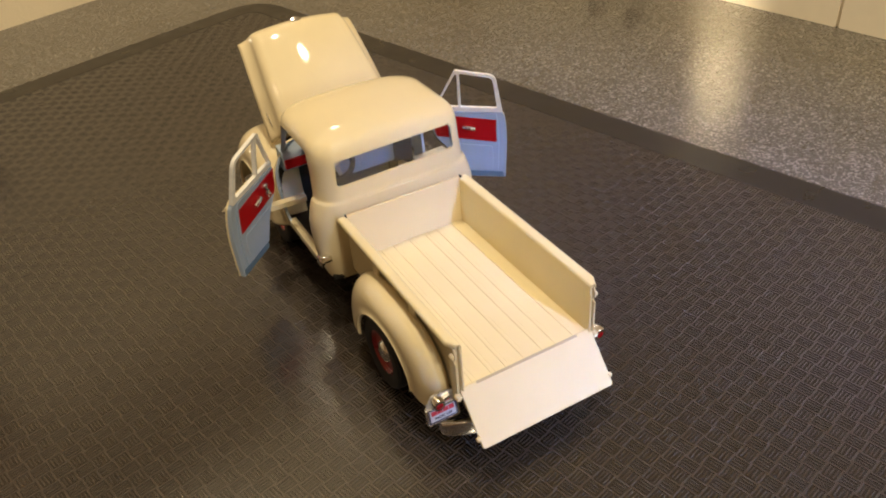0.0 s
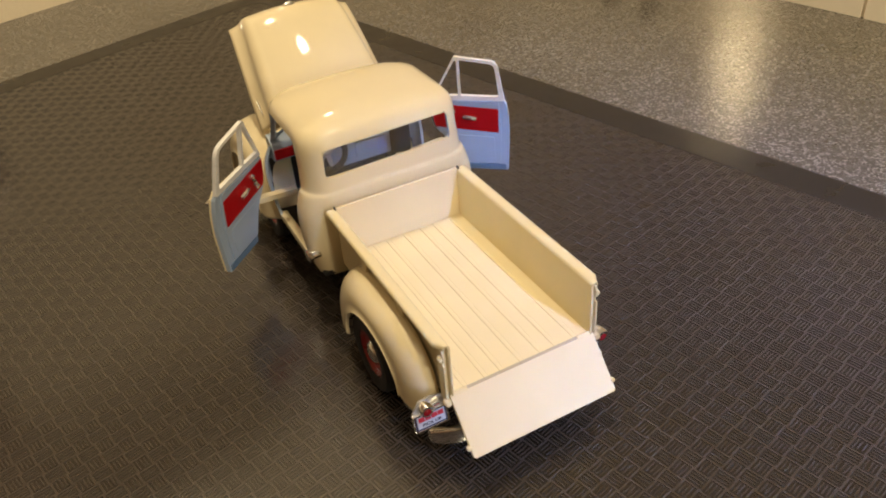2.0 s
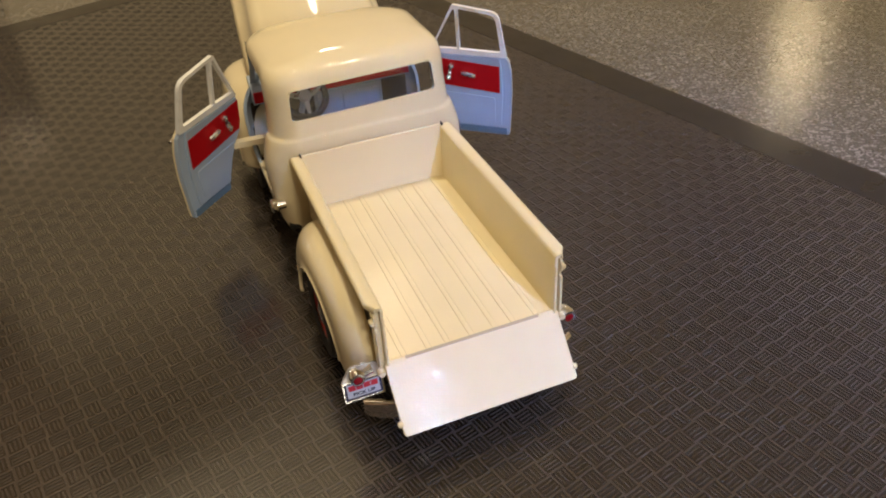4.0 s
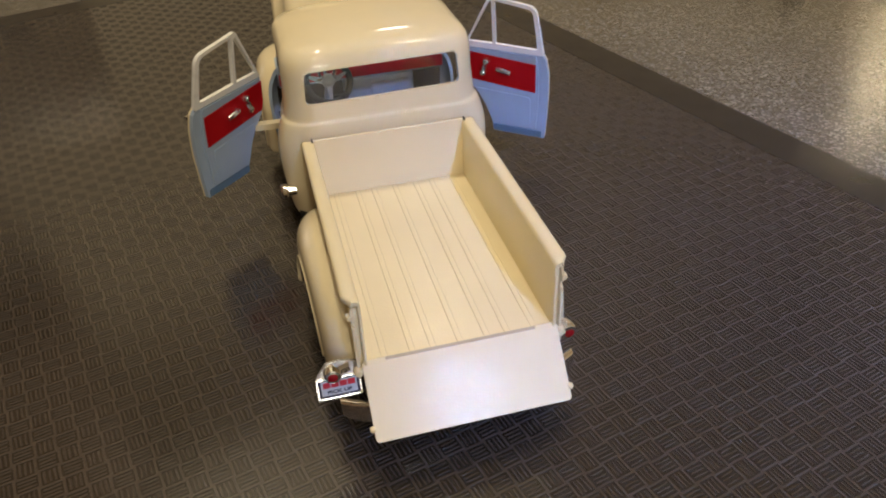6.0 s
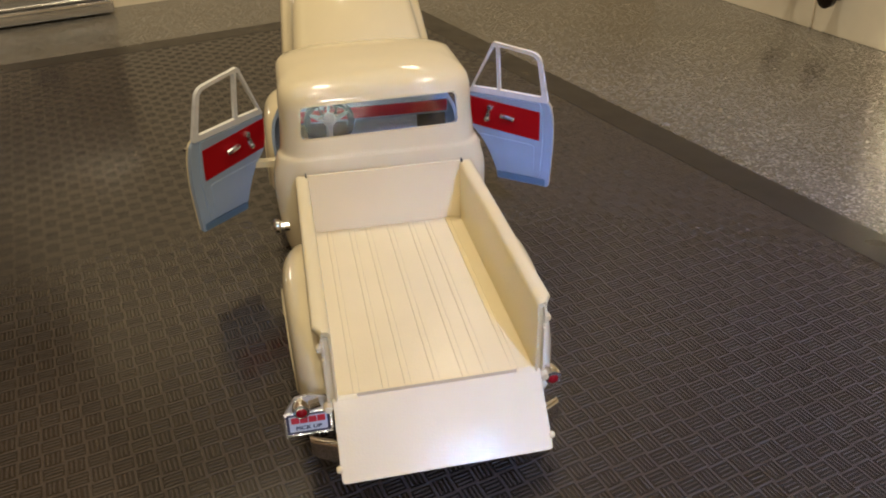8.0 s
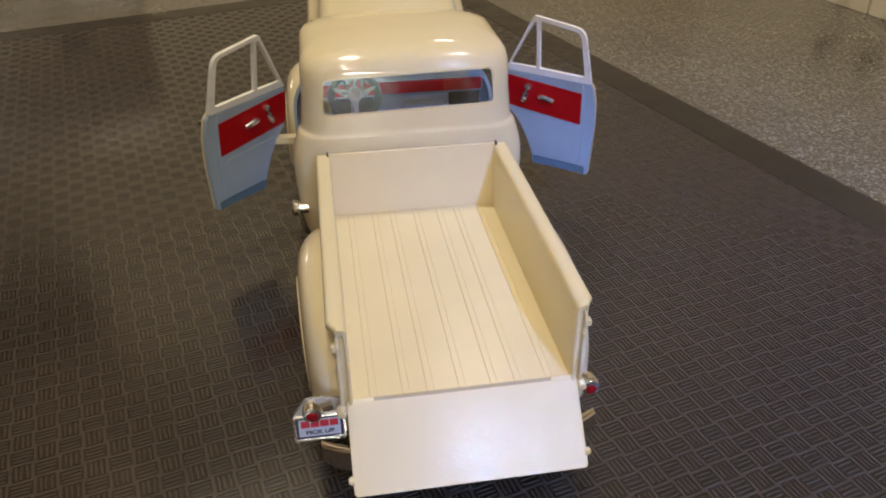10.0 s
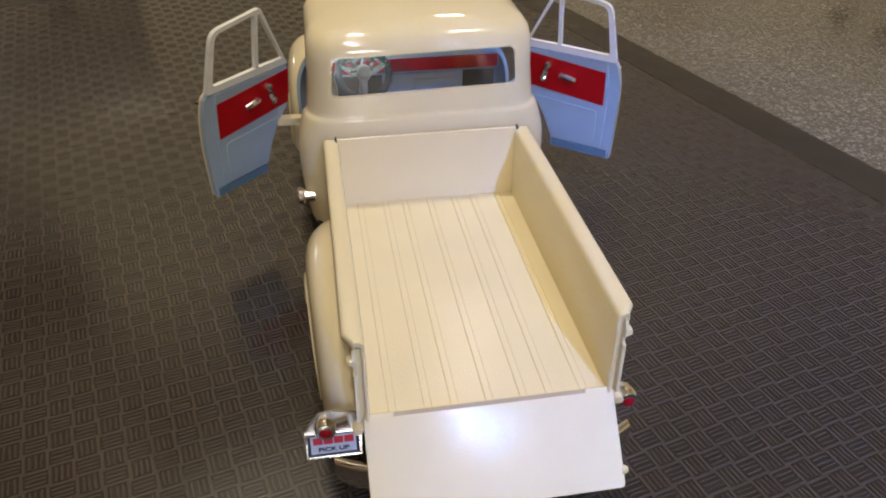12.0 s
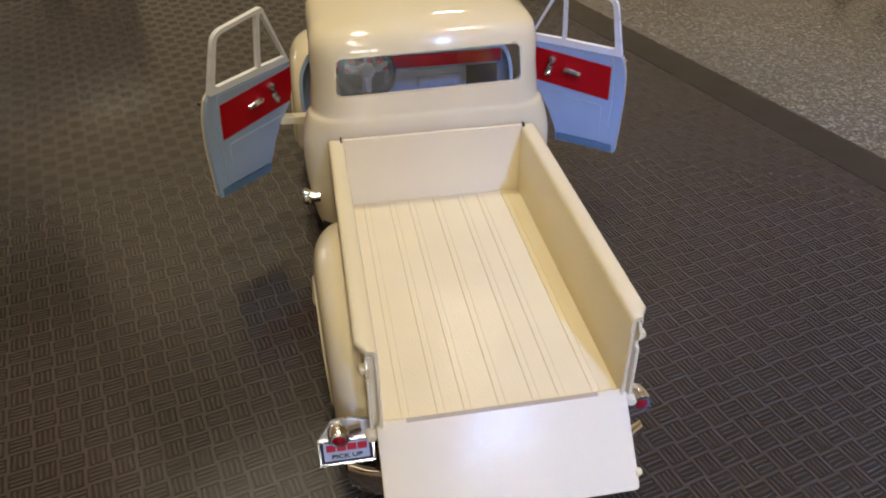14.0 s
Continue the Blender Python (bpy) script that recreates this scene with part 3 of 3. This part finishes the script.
    part("cushion", box(-0.0400, 0.0400, 0.1330, 0.1595, 0.0455, 0.0490), RED, st, "red seat cushion", bevel=0.0015)
    part("backrest", box(-0.0400, 0.0400, 0.1255, 0.1325, 0.0440, 0.0720), RED, st, "red backrest", bevel=0.002)


cab()


def steering():
    R = 0.0108
    w = part("steering_wheel", tube([(R * math.cos(a), R * math.sin(a), 0) for a in (2 * math.pi * k / 36 for k in range(37))], 0.0017, 12), DARK, truck, "black steering wheel with a chrome horn bar")
    w.matrix_basis = Matrix.Translation((-0.0205, 0.1665, 0.0752)) @ Matrix.Rotation(radians(46), 4, "X")
    # chrome horn bar: two swept wings and a tapering stem
    for s in (-1, 1):
        part("spoke", prism(rounded([(s * 0.0012, 0.0026), (s * 0.0040, 0.0020), (s * 0.0092, 0.0034), (s * 0.0094, 0.0026), (s * 0.0050, -0.0004), (s * 0.0012, -0.0014)], 0.0004, 3), 0.0006, 0.0022, "z"), SILVER, w, "silver horn wing", bevel=0.0004)
    part("spoke", prism(rounded([(-0.0016, 0.0), (0.0016, 0.0), (0.0008, -0.0096), (-0.0008, -0.0096)], 0.0004, 3), 0.0004, 0.0018, "z"), SILVER, w, "silver stem", bevel=0.0004)
    for s in (-1, 1):
        part("spoke", tube([(s * 0.0030, 0.0020, 0.0004), (s * 0.0052, 0.0096, 0.0)], 0.0006, 8), DARK, w)
    part("hub", lathe([(0.0032, 0.0), (0.0034, 0.0022), (0.0026, 0.0034), (0.0003, 0.0039)], 20, "z"), SILVER, w, "domed silver hub")
    part("column", tube([(0, 0, -0.0008), (0, 0.0005, -0.028)], 0.0016), BLUE, w, "light blue steering column")


steering()


def lean(bm):
    """Leans the upper door inwards, as the cab's sides do."""
    for k in range(10):
        bmesh.ops.bisect_plane(bm, geom=[*bm.verts, *bm.edges, *bm.faces], plane_co=(0, 0, 0.048 + 0.006 * k), plane_no=(0, 0, 1))
    for v in bm.verts:
        v.co.y -= 0.0085 * min(max((v.co.z - 0.048) / 0.056, 0), 1.1) ** 1.5
    return bm


def door(side):
    """A door in its own frame: x from the latch edge to the hinge, y outwards from the inner face, z up."""
    lift = 0.0 if side < 0 else 0.0022
    latch, hinge = (Vector((-0.088, 0.156)), Vector((-0.050, 0.190))) if side < 0 else (Vector((0.092, 0.159)), Vector((0.050, 0.190)))
    u = (hinge - latch).normalized()
    n = Vector((u.y, -u.x))
    if n.y < 0:
        n = -n
    m = Matrix(((u.x, n.x, 0, latch.x), (u.y, n.y, 0, latch.y), (0, 0, 1, lift), (0, 0, 0, 1)))
    edge = [(0.0, 0.0262), (0.0290, 0.0272), (0.0298, 0.0330), (0.0330, 0.0420), (0.0370, 0.0488), (0.0440, 0.0560), (0.0455, 0.0610), (0.0445, 0.0770), (0.0035, 0.0760), (0.0004, 0.0725), (-0.0010, 0.0650), (-0.0012, 0.0520), (-0.0006, 0.0380)]
    soft = [0.0008, 0.0005, 0.001, 0.003, 0.003, 0.002, 0.001, 0.001, 0.001, 0.001, 0.003, 0.004, 0.004]
    d = part("door", lean(prism(rounded(edge, soft, 3), 0.0029, 0.0042, "y")), CREAM, truck, "open cream door, light blue and red inside", bevel=0.0005, pose_=m)
    part("rim", lean(prism(rounded(edge, soft, 3), 0.0004, 0.0029, "y")), BLUE, d, "light blue inner rim", bevel=0.0005)
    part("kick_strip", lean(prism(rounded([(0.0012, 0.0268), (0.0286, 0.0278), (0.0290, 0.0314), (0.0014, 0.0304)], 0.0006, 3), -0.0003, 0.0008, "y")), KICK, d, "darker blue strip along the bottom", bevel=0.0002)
    inner = rounded([(0.0046, 0.0316), (0.0290, 0.0323), (0.0302, 0.0355), (0.0335, 0.0430), (0.0375, 0.0495), (0.0432, 0.0560), (0.0445, 0.0620), (0.0436, 0.0755), (0.0050, 0.0742), (0.0040, 0.068), (0.0036, 0.052)], 0.0012, 3)
    panel = part("inner_panel", lean(prism(inner, -0.0010, 0.0010, "y")), BLUE, d, "light blue pressed inner panel", bevel=0.0007)
    part("red_trim", lean(prism([(0.0052, 0.0530), (0.0432, 0.0576), (0.0444, 0.0622), (0.0440, 0.0738), (0.0050, 0.0694)], -0.00130, -0.0006, "y")), RED, panel, "red vinyl trim", bevel=0.0001)
    part("lower_pocket", lean(prism(rounded([(0.0078, 0.0345), (0.0280, 0.0350), (0.0345, 0.0470), (0.0395, 0.0525), (0.0078, 0.0500)], 0.002, 3), -0.00145, -0.0006, "y")), BLUE, panel, bevel=0.0005)
    outer = rounded([(0.0010, 0.0745), (0.0046, 0.1010), (0.0290, 0.1050), (0.0445, 0.0760)], [0.001, 0.0045, 0.0012, 0.001], 5)
    hole = rounded([(0.0042, 0.0775), (0.0063, 0.0993), (0.0262, 0.1028), (0.0268, 0.0787)], [0.0018, 0.0032, 0.0008, 0.0005], 4)
    vent = rounded([(0.0283, 0.0788), (0.0277, 0.1022), (0.0287, 0.1024), (0.0420, 0.0790)], [0.0005, 0.0004, 0.0004, 0.001], 3)
    bm = carve(prism(outer, -0.0004, 0.0020, "y"), [prism(hole, -0.01, 0.01, "y"), prism(vent, -0.01, 0.01, "y")])
    part("window_frame", lean(bm), FRAME, d, "slim pale silver window frame with a vent post", bevel=0.0004)
    part("inner_handle", lean(tube([(0.0255, -0.0008, 0.0648), (0.0253, -0.0030, 0.0650), (0.0225, -0.0036, 0.0648), (0.0182, -0.0034, 0.0638)], 0.0013, 8)), ALLOY, d, "chrome inner door handle")
    k = part("window_crank", lean(tube([(0.0318, -0.0008, 0.0690), (0.0318, -0.0028, 0.0690), (0.0325, -0.0032, 0.0660), (0.0333, -0.0034, 0.0630)], 0.0013, 8)), ALLOY, d, "chrome window crank")
    part("knob", lean(lathe([(0.0004, -0.0054), (0.0015, -0.0046), (0.0017, -0.0036), (0.0013, -0.0026), (0.0004, -0.002)], 12, "y", (0.0333, 0, 0.0628))), ALLOY, k)
    part("boss", lean(lathe([(0.0004, -0.0036), (0.0015, -0.0032), (0.0017, -0.0020), (0.0017, -0.001)], 12, "y", (0.0318, 0, 0.0690))), ALLOY, k)
    part("outer_handle", lean(tube([(0.0012, 0.0040, 0.0700), (0.0002, 0.0058, 0.0700), (0.0050, 0.0062, 0.0704), (0.0090, 0.0056, 0.0704)], 0.0009, 8)), CHROME, d, "chrome outer door handle")
    x0, x1 = side * 0.0600, side * 0.0370
    part("hinge_arm", prism(rounded([(x0, 0.1795), (x0, 0.1845), (x1, 0.1830), (x1, 0.1785)], 0.0008), 0.0478, 0.0512, "z"), CREAM, truck, "cranked cream door hinge arm", bevel=0.0004)


door(-1)
door(1)


def fender(name, side, yc, zc, xin, xout, a, b, wa, wb, drop, taper, label):
    """A pontoon fender round a wheel arch: ellipse a x b at the body, ellipse wa x wb at the arch."""
    rings = []
    steps = 36
    for k in range(-3, steps + 4):
        th = math.pi * min(max(k, 0), steps) / steps
        low = -drop * (max(0, -k) + max(0, k - steps)) / 3
        row = []
        for q in range(13):
            f = q / 12
            x = xin + (xout - taper * th / math.pi - xin) * min(1, math.sin(f * math.pi / 2) ** 0.9 + 0.0)
            g = 1 - math.cos(f * math.pi / 2) ** 0.75 if f < 1 else 1
            ra, rb = a + (wa - a) * g, b + (wb - b) * g
            pw = 0.72 + 0.28 * g
            row.append((side * x, yc + ra * math.copysign(abs(math.cos(th)) ** pw, math.cos(th)), zc + rb * abs(math.sin(th)) ** pw + low * (1 - 0.3 * f)))
        row.append((side * (xout - taper * th / math.pi + 0.0007), yc + (wa - 0.0006) * math.cos(th), zc + (wb - 0.0006) * math.sin(th) + low * 0.7))
        row.append((side * (xout - taper * th / math.pi - 0.0006), yc + (wa - 0.0016) * math.cos(th), zc + (wb - 0.0016) * math.sin(th) + low * 0.7))
        rings.append(row)
    ob = part(name, loft(rings, closed=False), CREAM, truck, label, smooth=60)
    mod = ob.modifiers.new("thickness", "SOLIDIFY")
    mod.thickness, mod.offset = 0.0009, -1
    return ob


for s in (-1, 1):
    fender("rear_fender", s, 0.0548, 0.0250, 0.0368, 0.0514, 0.0455, 0.0335, 0.0262, 0.0222, 0.005, 0.0034, "bulging cream rear fender")
    fender("front_fender", s, 0.2370, 0.0280, 0.0330, 0.0545, 0.0410, 0.0400, 0.0280, 0.0240, 0.006, 0.0, "rounded cream front fender")


def wheel(x, y):
    s = 1 if x > 0 else -1
    w = part("wheel", lathe([(0.0002, -0.004), (0.0125, -0.004), (0.0128, 0.0042), (0.0118, 0.0046), (0.0105, 0.0028), (0.0060, 0.0020), (0.0002, 0.0020)], 36, "x"), RED_RIM, truck, "red enamel wheel with a chrome hubcap", pose_=Matrix.Translation((x, y, 0.0205)) @ Matrix.Diagonal((s, 1, 1, 1)))
    part("tyre", lathe([(0.0122, -0.0050), (0.0160, -0.0058), (0.0192, -0.0052), (0.0203, -0.0040), (0.0205, 0.0), (0.0203, 0.0040), (0.0192, 0.0054), (0.0160, 0.0060), (0.0126, 0.0050), (0.0118, 0.0), (0.0122, -0.0050)], 48, "x", caps=False), RUBBER, w, "black rubber tyre")
    part("hubcap", lathe([(0.0062, 0.0018), (0.0062, 0.0030), (0.0050, 0.0046), (0.0028, 0.0054), (0.0002, 0.0056)], 28, "x"), CHROME, w, "domed chrome hubcap")


for s in (-1, 1):
    wheel(s * 0.0428, 0.0620)
    wheel(s * 0.0420, 0.2190)


def hood():
    """The raised hood: a broad lid with rounded shoulders, deep side skirts and a curled nose."""
    rings = []
    top = [k / 14 for k in range(15)]
    for k in range(29):
        f = k / 28
        y = 0.0685 * f
        hw = 0.0424 - 0.0046 * f ** 1.3
        flare = 0.0050 + 0.0012 * f
        dome = hw - flare
        sh = 0.0062 + 0.0012 * (1 - f)
        nose = 0.0030 * max(0, (f - 0.85) / 0.15) ** 2
        row = []
        half = []
        for a in top:
            x = a * (dome - sh)
            half.append((x, 0.0030 * (1 - a * a) + 0.00003 * math.exp(-(x / 0.0022) ** 2)))
        for q in range(1, 8):
            t = radians(68 * q / 7)
            half.append((dome - sh + sh * math.sin(t), -sh * (1 - math.cos(t))))
        x0, z0 = half[-1]
        for a, c in ((0.06, 0.20), (0.16, 0.40), (0.32, 0.58), (0.52, 0.74), (0.76, 0.88), (1.0, 1.0)):
            half.append((x0 + (hw + 0.0008 - x0) * a, z0 - (0.0128 - 0.0060 * f) * c))
        full = [(-x, z) for x, z in half[:0:-1]] + half
        for x, z in full:
            drop = nose * max(0.0, 1 + z / 0.02)
            row.append((x, y + 0.0010 * (1 - (x / hw) ** 2) * f, z - drop + 0.0034 * f * (1 - f)))
        rings.append(row)
    ob = part("hood", loft(rings, closed=False), CREAM, truck, "raised cream hood with a raised dome and flared edges", smooth=60, pose_=pose(0.0022, 0.2090, 0.0832, 39, 0, 0))
    mod = ob.modifiers.new("thickness", "SOLIDIFY")
    mod.thickness, mod.offset = 0.0010, -1
    part("hood_ornament", lathe([(0.0002, 0.0030), (0.0016, 0.0024), (0.0022, 0.0012), (0.0024, -0.001)], 16, "z", (0, 0, 0)), CHROME, ob, "small chrome hood ornament", pose_=Matrix.Translation((0, 0.0688, -0.0010)) @ Matrix.Diagonal((1.8, 1.0, 0.8, 1)))
    for s in (-1, 1):
        part("side_badge", box(s * 0.0395 - 0.0004, s * 0.0395 + 0.0004, 0.008, 0.018, -0.0125, -0.0110), CHROME, ob, "slim chrome badge", bevel=0.0003)


hood()


def chassis():
    c = part("chassis", box(-0.030, 0.030, 0.004, 0.262, 0.0155, 0.0262), CHASSIS_AND_SHADE, truck, "dark underbody", bevel=0.002)
    part("wheel_well", box(-0.0365, 0.0365, 0.018, 0.100, 0.026, 0.0358), CHASSIS_AND_SHADE, c)
    for y in (0.062, 0.219):
        part("axle", tube([(-0.040, y, 0.0205), (0.040, y, 0.0205)], 0.0025), CHASSIS_AND_SHADE, c)
    part("engine_bay", box(-0.0330, 0.0330, 0.206, 0.262, 0.026, 0.050), CHASSIS_AND_SHADE, c, bevel=0.002)
    for s in (-1, 1):
        part("inner_wing", box(min(s * 0.031, s * 0.0345), max(s * 0.031, s * 0.0345), 0.204, 0.262, 0.026, 0.0600), CREAM, c, bevel=0.001)
        part("door_sill", box(min(s * 0.0430, s * 0.0480), max(s * 0.0430, s * 0.0480), 0.142, 0.190, 0.0280, 0.0325), CREAM, c, bevel=0.0008)
    part("front_panel", box(-0.034, 0.034, 0.262, 0.2665, 0.018, 0.0580), CREAM, c, bevel=0.002)
    rings = []
    for k in range(21):
        x = -0.0455 + 0.091 * k / 20
        e = abs(x) / 0.0455
        yb = -0.0030 + 0.0075 * e ** 5
        hh = 0.0045 * (1 - 0.22 * e ** 10)
        rings.append([(x, yb + dy, 0.0172 + dz) for dy, dz in rounded([(-0.0020, -hh), (0.0022, -hh), (0.0022, hh), (-0.0012, hh)], 0.0012, 3)])
    part("rear_bumper", loft(rings), CHROME, truck, "curved chrome rear bumper", smooth=50)


chassis()


def tail_lamp(side):
    x, y, z = (0.0410, -0.0010, 0.0366) if side > 0 else (-0.0470, 0.0010, 0.0368)
    l = part("tail_lamp", lathe([(0.0002, 0.0062), (0.0018, 0.0058), (0.0028, 0.0042), (0.0031, 0.0016), (0.0031, 0.0), (0.0028, -0.0008), (0.0016, -0.0006)], 26, "y", (x, y, z)), CHROME, truck, "chrome bullet tail lamp with a red lens")
    part("lens", lathe([(0.0020, 0.0), (0.0019, -0.0006), (0.0012, -0.0010), (0.0002, -0.0012)], 22, "y", (x, y, z - 0.0007)), LENS, l, "red glass lens")
    part("bracket", tube([(x, y + 0.003, z - 0.001), (x - side * 0.0065, y + 0.003, z + 0.0006)], 0.0021), CHROME, l)


tail_lamp(-1)
tail_lamp(1)


def plate():
    p = part("number_plate", prism(rounded([(-0.0082, -0.0050), (0.0082, -0.0050), (0.0082, 0.0050), (-0.0082, 0.0050)], 0.0006), 0.0, 0.0008, "y"), CHROME, truck, "small white show plate in a chrome holder", bevel=0.0002, pose_=pose(-0.0452, 0.0020, 0.0305, -14, 0, 0) @ Matrix.Diagonal((0.92, 1.0, 0.76, 1)))
    part("frame", carve(prism(rounded([(-0.0088, -0.0058), (0.0088, -0.0058), (0.0088, 0.0054), (-0.0088, 0.0054)], 0.0008), -0.0008, 0.0012, "y"), [box(-0.0078, 0.0078, -0.01, 0.01, -0.0046, 0.0046)]), CHROME, p, bevel=0.0002)
    part("face", box(-0.0078, 0.0078, -0.0003, 0.0001, -0.0046, 0.0046), PLATE_INK, p)
    part("field", box(-0.0070, 0.0070, -0.00045, -0.0002, -0.0038, 0.0038), PLATE_WHITE, p)
    for k in range(4):
        x = -0.0062 + 0.0032 * k
        part("red_bar", box(x, x + 0.0029, -0.0006, -0.0004, 0.0003, 0.0032), PLATE_RED, p)
    cu = bpy.data.curves.new("words", "FONT")
    cu.body, cu.size, cu.align_x, cu.align_y, cu.extrude = "PICK UP", 0.0024, "CENTER", "CENTER", 0.00006
    cu.offset = 0.00009
    o = new("words", cu)
    bpy.context.view_layer.update()
    me = bpy.data.meshes.new_from_object(o.evaluated_get(bpy.context.evaluated_depsgraph_get()))
    bpy.data.objects.remove(o)
    me.materials.clear()
    me.materials.append(PLATE_INK)
    w = new("words", me)
    w.parent, w.matrix_basis = p, pose(0, -0.00052, -0.0021, 90, 0, 0) @ Matrix.Diagonal((1.1, 1.0, 1.0, 1))
    part("holder_top", prism(rounded([(-0.0088, 0.0050), (0.0088, 0.0050), (0.0084, 0.0112), (0.0010, 0.0132), (-0.0040, 0.0125), (-0.0066, 0.0085)], 0.001), 0.0002, 0.0016, "y"), SILVER, p, bevel=0.0003)


plate()
